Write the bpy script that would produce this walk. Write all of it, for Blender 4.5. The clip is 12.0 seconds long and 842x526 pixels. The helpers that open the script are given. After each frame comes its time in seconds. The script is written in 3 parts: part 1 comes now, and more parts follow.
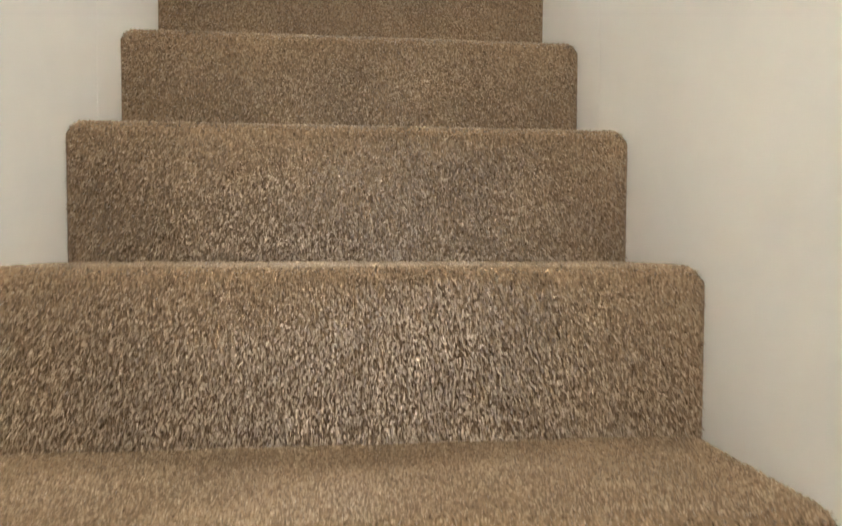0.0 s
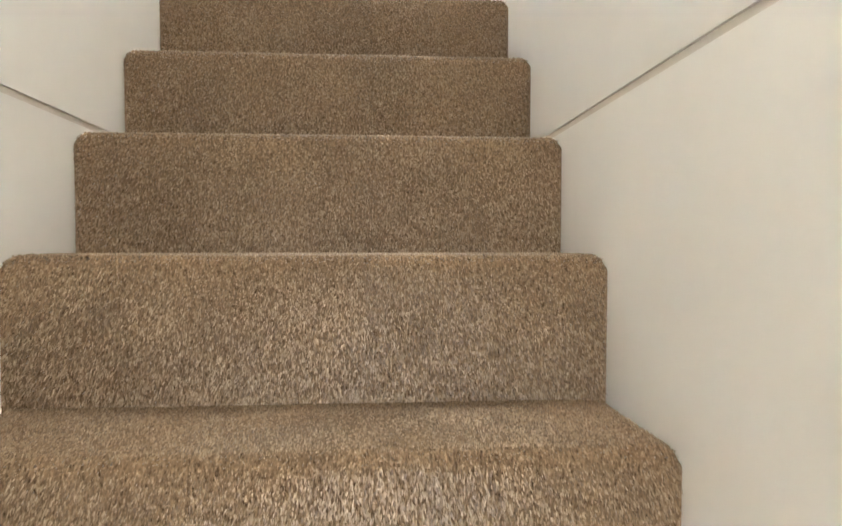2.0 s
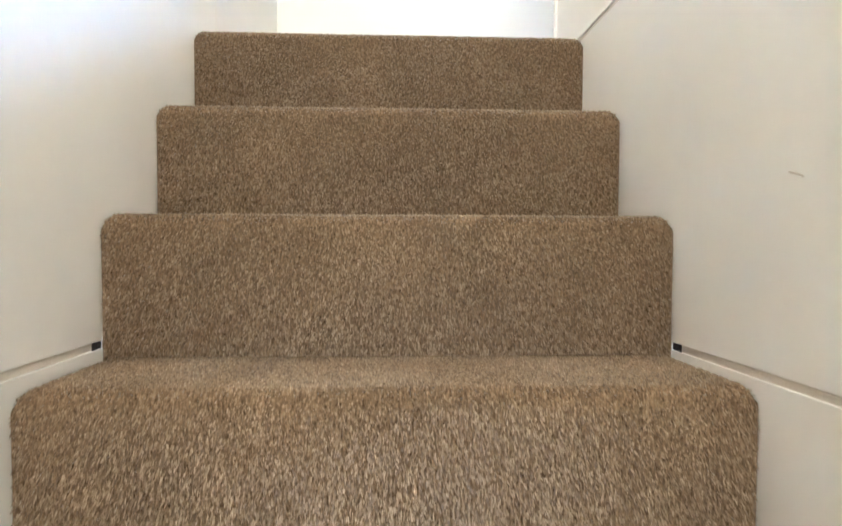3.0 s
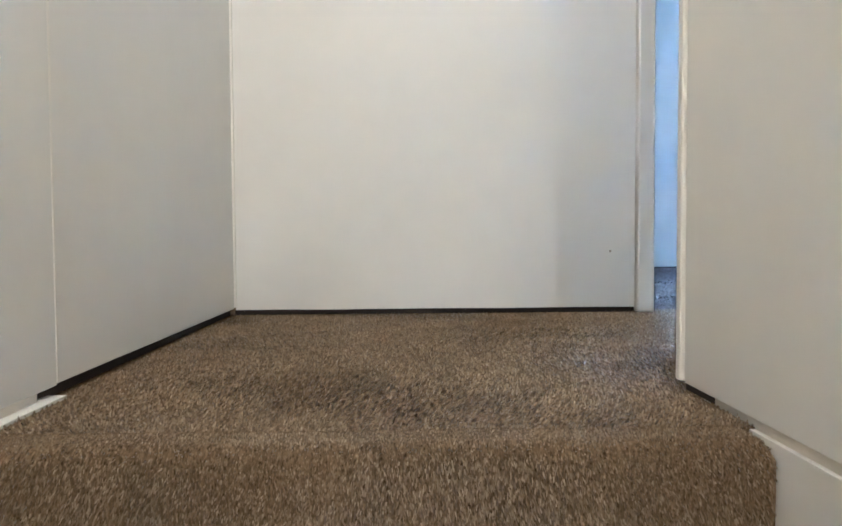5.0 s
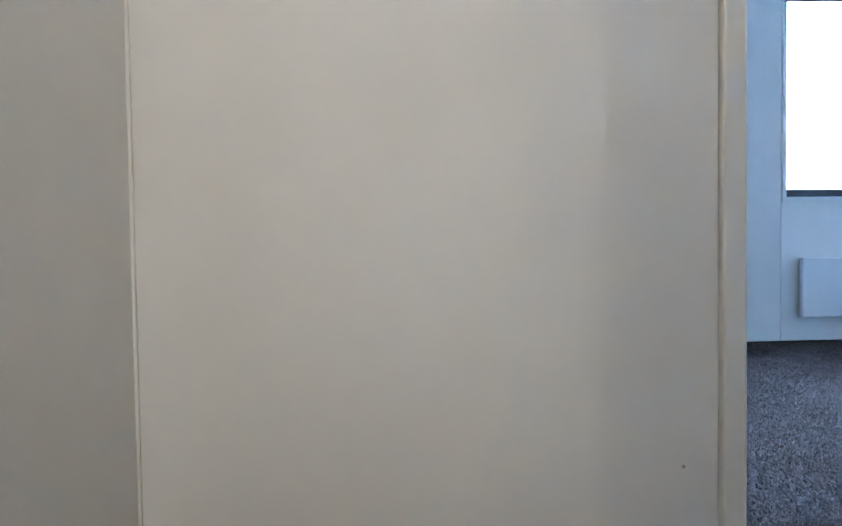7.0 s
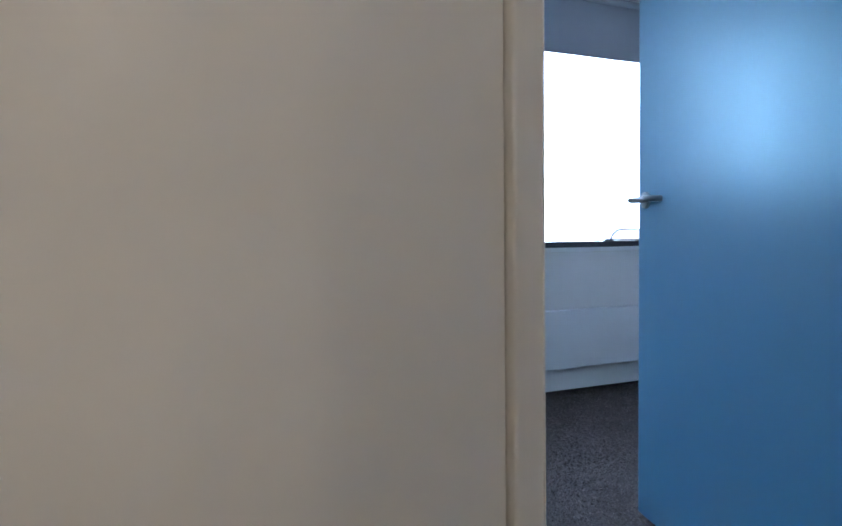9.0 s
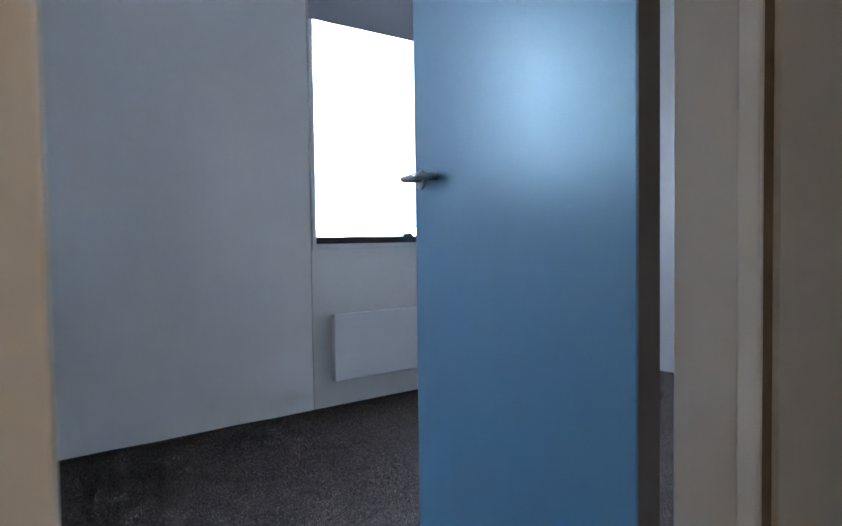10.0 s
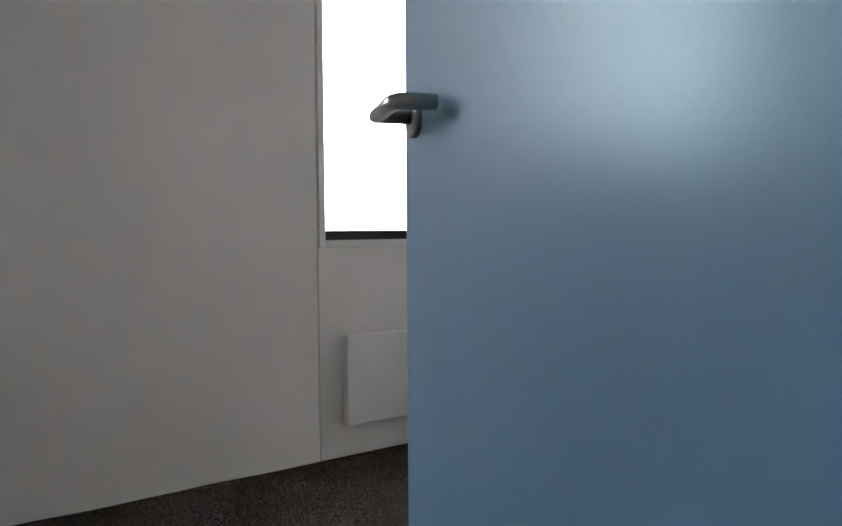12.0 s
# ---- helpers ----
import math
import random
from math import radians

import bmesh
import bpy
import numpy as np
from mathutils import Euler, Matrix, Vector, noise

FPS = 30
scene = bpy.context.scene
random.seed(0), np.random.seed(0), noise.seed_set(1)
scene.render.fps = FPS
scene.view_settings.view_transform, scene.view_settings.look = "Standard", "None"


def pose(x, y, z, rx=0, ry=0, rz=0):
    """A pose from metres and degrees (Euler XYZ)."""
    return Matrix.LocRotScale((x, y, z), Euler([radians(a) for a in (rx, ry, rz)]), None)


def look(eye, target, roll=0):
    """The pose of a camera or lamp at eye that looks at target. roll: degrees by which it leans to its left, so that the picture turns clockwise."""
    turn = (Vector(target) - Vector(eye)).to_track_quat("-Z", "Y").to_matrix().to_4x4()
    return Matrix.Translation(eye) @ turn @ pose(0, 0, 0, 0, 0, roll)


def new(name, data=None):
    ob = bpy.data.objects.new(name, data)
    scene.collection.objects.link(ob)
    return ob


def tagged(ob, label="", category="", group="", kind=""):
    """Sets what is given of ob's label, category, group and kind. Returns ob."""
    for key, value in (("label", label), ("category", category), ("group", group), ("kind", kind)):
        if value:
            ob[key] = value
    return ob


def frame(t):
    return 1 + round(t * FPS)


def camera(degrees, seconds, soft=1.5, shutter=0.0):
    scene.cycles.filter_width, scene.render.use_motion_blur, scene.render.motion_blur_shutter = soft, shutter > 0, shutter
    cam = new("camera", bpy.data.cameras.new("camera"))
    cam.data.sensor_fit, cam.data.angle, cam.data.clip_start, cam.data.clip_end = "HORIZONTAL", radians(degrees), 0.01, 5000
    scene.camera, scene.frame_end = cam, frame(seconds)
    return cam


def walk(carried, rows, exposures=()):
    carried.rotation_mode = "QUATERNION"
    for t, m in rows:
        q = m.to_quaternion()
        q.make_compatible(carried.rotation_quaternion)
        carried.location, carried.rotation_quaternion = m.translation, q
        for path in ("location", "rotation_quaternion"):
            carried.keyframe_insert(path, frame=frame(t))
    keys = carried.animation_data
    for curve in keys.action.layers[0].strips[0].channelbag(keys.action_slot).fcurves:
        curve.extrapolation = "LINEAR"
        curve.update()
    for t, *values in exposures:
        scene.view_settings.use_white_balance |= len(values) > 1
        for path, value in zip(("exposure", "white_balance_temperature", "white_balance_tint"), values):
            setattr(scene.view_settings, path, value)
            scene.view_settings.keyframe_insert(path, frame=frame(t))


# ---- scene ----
FOV = 64.41
cam = camera(FOV, 12.0, soft=1.6, shutter=0.15)
# seconds, x, y, z, yaw, pitch, roll
PATH = [
    (0.0, -0.0121, -2.634, -1.6264, -5.997, -1.27, -0.072),
    (0.5, -0.0, -2.4453, -1.3782, -5.508, -1.281, 0.063),
    (1.0, 0.0111, -2.2416, -1.1422, -5.185, -1.833, -0.013),
    (1.5, 0.0286, -2.0564, -0.9356, -4.172, -1.676, 0.054),
    (2.0, 0.0803, -1.8603, -0.8135, -4.249, -1.313, 0.023),
    (2.5, -0.0022, -1.6523, -0.661, -3.885, -1.175, -0.081),
    (3.0, -0.0103, -1.4393, -0.4621, -2.966, -1.146, -0.153),
    (3.5, 0.0167, -1.2434, -0.2302, -1.978, -1.655, -0.035),
    (3.7, 0.0296, -1.1517, -0.1266, -1.91, -2.11, -0.046),
    (5.3, 0.0426, -0.5743, 0.2526, -1.191, -2.258, 0.529),
    (5.5, 0.0506, -0.5121, 0.2821, -1.279, -1.93, 0.757),
    (6.0, 0.021, -0.3068, 0.3499, -1.929, -1.827, 0.619),
    (6.5, 0.0206, -0.1479, 0.4635, -2.717, -1.763, 0.694),
    (7.0, 0.0300, -0.0850, 0.6100, -3.2, -1.85, 0.8),
    (7.45, 0.0480, 0.0000, 0.7250, -4.2, -1.95, 0.95),
    (7.9, 0.0720, 0.1250, 0.8000, -5.6, -2.05, 1.1),
    (8.3, 0.1073, 0.2781, 0.8243, -7.978, -2.127, 1.199),
    (8.5, 0.1599, 0.3821, 0.8778, -13.528, -2.103, 0.793),
    (9.0, 0.2439, 0.4703, 0.913, -24.518, -2.321, 0.614),
    (9.5, 0.3705, 0.6095, 0.9389, -34.585, -2.326, 0.372),
    (9.8, 0.5322, 0.679, 0.8719, -38.346, -2.18, 0.389),
    (10.1, 0.6922, 0.7509, 0.8691, -39.253, -2.338, 0.866),
    (10.5, 0.8332, 0.8505, 0.8649, -39.176, -2.351, 0.852),
    (11.0, 0.9704, 1.0297, 0.8591, -39.147, -2.288, 1.25),
    (11.5, 1.1103, 1.2346, 0.8827, -37.331, -2.845, 0.167),
    (12.0, 1.2991, 1.3648, 0.876, -32.809, -2.922, 0.347),
]
EXPOSURES = [
    (0.0, 2.42, 5080, 11), (2.0, 2.52, 5080, 12), (3.0, 2.48, 5100, 12), (3.7, 2.25, 5150, 13), (5.3, 1.28, 5100, 13),
    (6.5, 0.80, 5100, 14), (8.3, 0.34, 5150, 17), (9.5, -0.18, 5950, 20), (10.1, -0.12, 6500, 23), (11.5, -0.12, 8100, 27), (12.0, -0.14, 8700, 28),
]
walk(cam, [(t, pose(x, y, z, 90 + pitch, roll, yaw)) for t, x, y, z, yaw, pitch, roll in PATH], EXPOSURES)

# ---- light ----
world = bpy.data.worlds.new("sky")
scene.world = world
world.use_nodes = True
wn = world.node_tree
sky = wn.nodes.new("ShaderNodeTexSky")
sky.sky_type, sky.sun_disc = "NISHITA", False
sky.sun_elevation, sky.sun_rotation = radians(35), radians(200)
sky.air_density, sky.dust_density, sky.ozone_density = 1.0, 1.5, 2.0
wn.links.new(sky.outputs[0], wn.nodes["Background"].inputs[0])
wn.nodes["Background"].inputs[1].default_value = 0.12


def lamp(name, kind, m, energy, color, size=0.1, size_y=None):
    data = bpy.data.lights.new(name, kind)
    data.energy, data.color = energy, color
    if kind == "AREA":
        data.shape, data.size, data.size_y = "RECTANGLE", size, size_y or size
    elif kind == "POINT":
        data.shadow_soft_size = size
    elif kind == "SUN":
        data.angle = radians(size)
    ob = new(name, data)
    ob.matrix_world = m
    return ob


# the sun stands behind the house, on the stair's side
lamp("sun", "SUN", look((0, 0, 0), (0.3, 1.0, -0.75)), 5.0, (1.0, 0.95, 0.88), 0.5)
# the stairwell's lamp behind the foot of the stair, and a ceiling lamp above the head of the stair
lamp("stair_lamp", "POINT", pose(0.26, -4.0, 0.2), 40, (1.0, 0.87, 0.66), 0.09)
lamp("landing_lamp", "POINT", pose(0.12, -0.30, 2.25), 12.5, (1.0, 0.87, 0.66), 0.1)


# ---- materials ----
def nodes_of(name):
    mat = bpy.data.materials.new(name)
    mat.use_nodes = True
    nt = mat.node_tree
    return mat, nt, nt.nodes["Principled BSDF"]


def node(nt, kind, **values):
    n = nt.nodes.new(kind)
    for key, value in values.items():
        n.inputs[key.replace("_", " ")].default_value = value
    return n


def coords(nt):
    return nt.nodes.new("ShaderNodeTexCoord").outputs["Object"]


def ramp(nt, source, stops):
    r = nt.nodes.new("ShaderNodeValToRGB")
    els = r.color_ramp.elements
    while len(els) < len(stops):
        els.new(0.5)
    for e, (at, c) in zip(els, stops):
        e.position, e.color = at, (*c, 1)
    nt.links.new(source, r.inputs[0])
    return r.outputs[0]


def mixed(nt, kind, factor, a, b):
    m = nt.nodes.new("ShaderNodeMix")
    m.data_type, m.blend_type = "RGBA", kind
    m.inputs[0].default_value = factor
    nt.links.new(a, m.inputs[6])
    nt.links.new(b, m.inputs[7])
    return m.outputs[2]


def bump(nt, bsdf, source, strength, distance):
    b = node(nt, "ShaderNodeBump", Strength=strength, Distance=distance)
    nt.links.new(source, b.inputs["Height"])
    nt.links.new(b.outputs[0], bsdf.inputs["Normal"])


def carpet(name, dark, mid, light, gloss=0.5, grain=430.0, lie=0.42):
    """Twisted pile: speckle of three yarns, tufts in relief, brushed patches whose pile shading is put into the
    colour.
    """
    mat, nt, b = nodes_of(name)
    co = coords(nt)
    tuft = node(nt, "ShaderNodeTexNoise", Scale=grain, Detail=2.5, Roughness=0.6)
    fleck = node(nt, "ShaderNodeTexVoronoi", Scale=grain * 0.8, Randomness=1.0)
    patch = node(nt, "ShaderNodeTexNoise", Scale=7.0, Detail=3.0)
    lay = nt.nodes.new("ShaderNodeMapping")
    lay.inputs["Scale"].default_value = (1.0, lie, lie)
    nt.links.new(co, lay.inputs["Vector"])
    for n in (tuft, fleck):
        nt.links.new(lay.outputs[0], n.inputs["Vector"])
    nt.links.new(co, patch.inputs["Vector"])
    yarn = ramp(nt, tuft.outputs[0], [(0.32, dark), (0.47, mid), (0.57, mid), (0.70, light)])
    spot = ramp(nt, fleck.outputs["Color"], [(0.1, (0.72, 0.70, 0.66)), (0.9, (1.25, 1.25, 1.25))])
    pile_shade = ramp(nt, patch.outputs[0], [(0.3, (0.86, 0.85, 0.84)), (0.7, (1.12, 1.12, 1.12))])
    colour = mixed(nt, "MULTIPLY", 1.0, mixed(nt, "MULTIPLY", 1.0, yarn, spot), pile_shade)
    nt.links.new(colour, b.inputs["Base Color"])
    b.inputs["Roughness"].default_value = 0.85
    b.inputs["Specular IOR Level"].default_value = 0.1
    b.inputs["Coat Weight"].default_value = gloss
    b.inputs["Coat Roughness"].default_value = 0.5
    b.inputs["Coat IOR"].default_value = 1.5
    bump(nt, b, tuft.outputs[0], 0.7, 0.004)
    return mat


def paint(name, colour, rough=0.45, wear=0.05, orange=0.06):
    """Painted board: slightly mottled colour and gloss, roller texture."""
    mat, nt, b = nodes_of(name)
    co = coords(nt)
    cloud = node(nt, "ShaderNodeTexNoise", Scale=2.2, Detail=5.0, Roughness=0.55)
    grain = node(nt, "ShaderNodeTexNoise", Scale=260.0, Detail=2.0)
    nt.links.new(co, cloud.inputs["Vector"])
    nt.links.new(co, grain.inputs["Vector"])
    low = tuple(c * (1 - wear) for c in colour)
    high = tuple(min(1, c * (1 + wear * 0.6)) for c in colour)
    nt.links.new(ramp(nt, cloud.outputs[0], [(0.3, low), (0.7, high)]), b.inputs["Base Color"])
    gl = ramp(nt, cloud.outputs[0], [(0.3, (rough + 0.06,) * 3), (0.7, (rough - 0.04,) * 3)])
    nt.links.new(gl, b.inputs["Roughness"])
    bump(nt, b, grain.outputs[0], orange, 0.0015)
    return mat


def metal(name, colour, rough):
    mat, nt, b = nodes_of(name)
    n = node(nt, "ShaderNodeTexNoise", Scale=180.0, Detail=3.0)
    nt.links.new(coords(nt), n.inputs["Vector"])
    nt.links.new(ramp(nt, n.outputs[0], [(0.3, (rough * 0.95,) * 3), (0.7, (rough * 1.06,) * 3)]), b.inputs["Roughness"])
    b.inputs["Base Color"].default_value = (*colour, 1)
    b.inputs["Metallic"].default_value = 1.0
    return mat


CARPET = carpet("brown_twist_carpet", (0.060, 0.038, 0.018), (0.170, 0.116, 0.064), (0.30, 0.225, 0.145), 0.0)
CARPET_FLAT = carpet("brown_carpet_landing", (0.060, 0.038, 0.018), (0.170, 0.116, 0.064), (0.30, 0.225, 0.145), 0.0, 270.0, 0.8)
# the brown carpet recoloured darker and greyer for the room's bluish light
CARPET_ROOM = carpet("brown_carpet_room_light", (0.014, 0.010, 0.009), (0.055, 0.042, 0.037), (0.19, 0.155, 0.14), 0.0, 220.0, 0.8)


def yarn(name, stops, rough, spec):
    """Yarn ends, each of its own shade, with the pile shading of brushed patches put into the colour."""
    mat, nt, b = nodes_of(name)
    each = nt.nodes.new("ShaderNodeNewGeometry")
    shade = ramp(nt, each.outputs["Random Per Island"], stops)
    patch = node(nt, "ShaderNodeTexNoise", Scale=9.0, Detail=3.0)
    nt.links.new(each.outputs["Position"], patch.inputs["Vector"])
    pile_shade = ramp(nt, patch.outputs[0], [(0.3, (0.80, 0.79, 0.77)), (0.7, (1.14, 1.14, 1.14))])
    nt.links.new(mixed(nt, "MULTIPLY", 1.0, shade, pile_shade), b.inputs["Base Color"])
    b.inputs["Roughness"].default_value = rough
    b.inputs["Specular IOR Level"].default_value = spec
    b.inputs["Specular Tint"].default_value = (1.0, 0.92, 0.84, 1)
    return mat


YARN = yarn("carpet_yarn", [(0.0, (0.080, 0.050, 0.023)), (0.3, (0.160, 0.107, 0.056)), (0.75, (0.225, 0.158, 0.089)), (1.0, (0.345, 0.262, 0.168))], 0.36, 0.42)
# room yarn: its dim, cool light is put into the colour
YARN_ROOM = yarn("carpet_yarn_room_light", [(0.0, (0.026, 0.020, 0.018)), (0.4, (0.062, 0.049, 0.044)), (0.8, (0.100, 0.081, 0.073)), (1.0, (0.19, 0.16, 0.147))], 0.45, 0.3)
WALL = paint("cream_wall_paint", (0.80, 0.77, 0.71), 0.42)
WALL_ROOM = paint("white_wall_paint", (0.80, 0.79, 0.77), 0.45)
TRIM = paint("trim_paint", (0.82, 0.78, 0.70), 0.35, 0.04)
TRIM_WHITE = paint("white_trim_paint", (0.82, 0.82, 0.82), 0.35, 0.03)
RECESS = paint("joint_strip_paint", (0.68, 0.62, 0.53), 0.6, 0.1)
GROOVE = paint("brown_wall_core", (0.24, 0.17, 0.10), 0.7, 0.1)
# near-black: shade painted into skirting gaps; also notches, knuckle lines, screws
GAP = paint("gap_shade_and_screw_black", (0.025, 0.018, 0.013), 0.8, 0.2)
CEILING = paint("ceiling_white", (0.82, 0.81, 0.79), 0.8)
DOOR_BLUE = paint("blue_grey_door_paint", (0.070, 0.208, 0.330), 0.33, 0.03)
DOOR_BLUE.node_tree.nodes["Principled BSDF"].inputs["Specular IOR Level"].default_value = 0.40
DOOR_BLUE.node_tree.nodes["Principled BSDF"].inputs["Specular Tint"].default_value = (0.46, 1.0, 1.0, 1)
DOOR_BLUE.node_tree.nodes["Principled BSDF"].inputs["Coat Weight"].default_value = 0.8
DOOR_BLUE.node_tree.nodes["Principled BSDF"].inputs["Coat Roughness"].default_value = 0.62
DOOR_EDGE = paint("door_edge_paint", (0.13, 0.125, 0.12), 0.5, 0.08)
BLACK = paint("black_frame_paint", (0.010, 0.010, 0.016), 0.5, 0.1)
BLIND = paint("grey_blind_fabric", (0.36, 0.37, 0.40), 0.85, 0.04, 0.3)
HEATER = paint("heater_enamel", (0.80, 0.81, 0.82), 0.3, 0.02)
STEEL = metal("brushed_steel", (0.44, 0.43, 0.42), 0.30)
HINGE_STEEL = metal("aged_hinge_steel", (0.36, 0.31, 0.27), 0.42)
CHAIN = paint("chain_plastic", (0.75, 0.75, 0.75), 0.4)
PAPER = paint("label_card", (0.72, 0.70, 0.72), 0.7)
INK = paint("label_ink", (0.12, 0.11, 0.14), 0.7)
LABEL_RED = paint("label_red", (0.45, 0.10, 0.10), 0.6)
SCUFF = paint("scuff_mark", (0.36, 0.30, 0.23), 0.7, 0.2)
SMUDGE = paint("faint_smudge", (0.60, 0.53, 0.43), 0.7, 0.2)
GRASS = paint("far_ground", (0.10, 0.12, 0.07), 0.95, 0.3)
RENDER_PINK = paint("pale_render", (0.82, 0.79, 0.80), 0.8)
ROOF = paint("grey_roof", (0.25, 0.24, 0.25), 0.8)
GLASS, gt, gb = nodes_of("window_glass")
gb.inputs["Base Color"].default_value = (0.95, 0.98, 1, 1)
gb.inputs["Transmission Weight"].default_value = 1.0
gb.inputs["Roughness"].default_value = 0.0
gb.inputs["IOR"].default_value = 1.45


# ---- building helpers ----
def mesh_of(bm, name, material, smooth=False):
    bmesh.ops.recalc_face_normals(bm, faces=bm.faces)
    me = bpy.data.meshes.new(name)
    bm.to_mesh(me)
    bm.free()
    me.materials.append(material)
    if smooth:
        for p in me.polygons:
            p.use_smooth = True
    return me


def part(name, bm, material, parent=None, label="", smooth=False):
    ob = new(name, mesh_of(bm, name, material, smooth))
    if parent is not None:
        ob.parent = parent
    return tagged(ob, label=label)


def box_bm(x0, x1, y0, y1, z0, z1, bevel=0.0, segments=2):
    bm = bmesh.new()
    bmesh.ops.create_cube(bm, size=1.0)
    for v in bm.verts:
        v.co = ((x0 + x1) / 2 + v.co.x * (x1 - x0), (y0 + y1) / 2 + v.co.y * (y1 - y0), (z0 + z1) / 2 + v.co.z * (z1 - z0))
    if bevel:
        bmesh.ops.bevel(bm, geom=bm.edges[:], offset=bevel, segments=segments, profile=0.5, affect="EDGES")
    return bm


def box(name, b, material, parent=None, bevel=0.0, label="", segments=2):
    return part(name, box_bm(*b, bevel, segments), material, parent, label)


def bowed(name, x0, x1, y0, y1, z0, z1, material, parent, waves):
    """An upright board whose face at y0 swells gently along x, flat at its ends."""
    bm = bmesh.new()
    n = 90
    rows = []
    for i in range(n + 1):
        x = x0 + (x1 - x0) * i / n
        ease = min(1.0, min(i, n - i) / 12)
        d = ease * sum(a * math.sin(math.tau * (x - at) / length) for a, length, at in waves)
        rows.append([bm.verts.new(p) for p in ((x, y0 + d, z0), (x, y0 + d, z1), (x, y1, z1), (x, y1, z0))])
    for a, b in zip(rows, rows[1:]):
        for k in range(4):
            f = bm.faces.new((a[k], b[k], b[(k + 1) % 4], a[(k + 1) % 4]))
            f.smooth = k == 0
    bm.faces.new(rows[0])
    bm.faces.new(rows[-1])
    for r in rows:
        for k in range(4):
            for e in r[k].link_edges:
                if e.other_vert(r[k]) in r or k > 1:
                    e.smooth = False
    for a, b in zip(rows, rows[1:]):
        for k in (0, 1):
            bm.edges.get((a[k], b[k])).smooth = False
    for r in rows[1:-1]:
        bm.edges.get((r[0], r[1])).smooth = True
    return part(name, bm, material, parent)


def structure(name, label, category, b=None, material=None, bevel=0.0):
    ob = box(name, b, material, None, bevel) if b else new(name)
    return tagged(ob, label, category, kind="structure")


def thing(name, label, category, m=None, group=""):
    ob = new(name)
    if m is not None:
        ob.matrix_world = m
    return tagged(ob, label, category, group)


def tube_bm(points, radius, sides=16, caps=True):
    """A round bar along points, mitred at the bends."""
    bm = bmesh.new()
    pts = [Vector(p) for p in points]
    rings = []
    for i, p in enumerate(pts):
        a = (pts[i] - pts[i - 1]).normalized() if i else (pts[1] - pts[0]).normalized()
        b = (pts[i + 1] - pts[i]).normalized() if i < len(pts) - 1 else a
        t = (a + b).normalized()
        side = t.cross(Vector((0, 0, 1)))
        if side.length < 0.1:
            side = t.cross(Vector((0, 1, 0)))
        side.normalize()
        up = side.cross(t)
        wide = 1 / max(0.5, t.dot(a))
        rings.append([bm.verts.new(p + radius * (math.cos(q) * side * wide + math.sin(q) * up)) for q in (math.tau * k / sides for k in range(sides))])
    for r0, r1 in zip(rings, rings[1:]):
        for k in range(sides):
            bm.faces.new((r0[k], r0[(k + 1) % sides], r1[(k + 1) % sides], r1[k]))
    if caps:
        bm.faces.new(rings[0])
        bm.faces.new(rings[-1])
    return bm


def disc_bm(radius, depth, bevel=0.002, sides=36):
    """A round plate whose axis is z, standing on z = 0."""
    bm = bmesh.new()
    bmesh.ops.create_cone(bm, cap_ends=True, segments=sides, radius1=radius, radius2=radius, depth=depth)
    bmesh.ops.translate(bm, verts=bm.verts, vec=(0, 0, depth / 2))
    rim = [e for e in bm.edges if all(v.co.z > depth * 0.9 for v in e.verts)]
    bmesh.ops.bevel(bm, geom=rim, offset=bevel, segments=2, profile=0.5, affect="EDGES")
    return bm


# ---- measures ----
RISE, GOING, STEPS = 0.206, 0.233, 14
HALF = 0.4155                      # half the width between the stair's lower boards
XL, XR = -0.428, 0.417             # upper boards beside the stair
Y_BACK, Y_CORNER = 1.163, 0.24     # landing's end wall; end of the stair's wall
DOOR_L, DOOR_R, DOOR_TOP = 0.719, 1.581, 2.04
Y_ROOM, Y_WIN = 1.275, 3.647       # room's near and window walls
ROOM_L, ROOM_R, ROOM_H = -0.45, 4.42, 2.30
HALL_R, HALL_H = 2.02, 2.36
FLOOR0 = -RISE * STEPS
Y_FOOT = -5.2
SILL, HEAD, WIN_L, WIN_R = 0.836, 2.20, 2.347, 3.50

# ---- the stair ----
stair = structure("staircase", "straight flight of stairs covered in speckled brown carpet", "stairs")


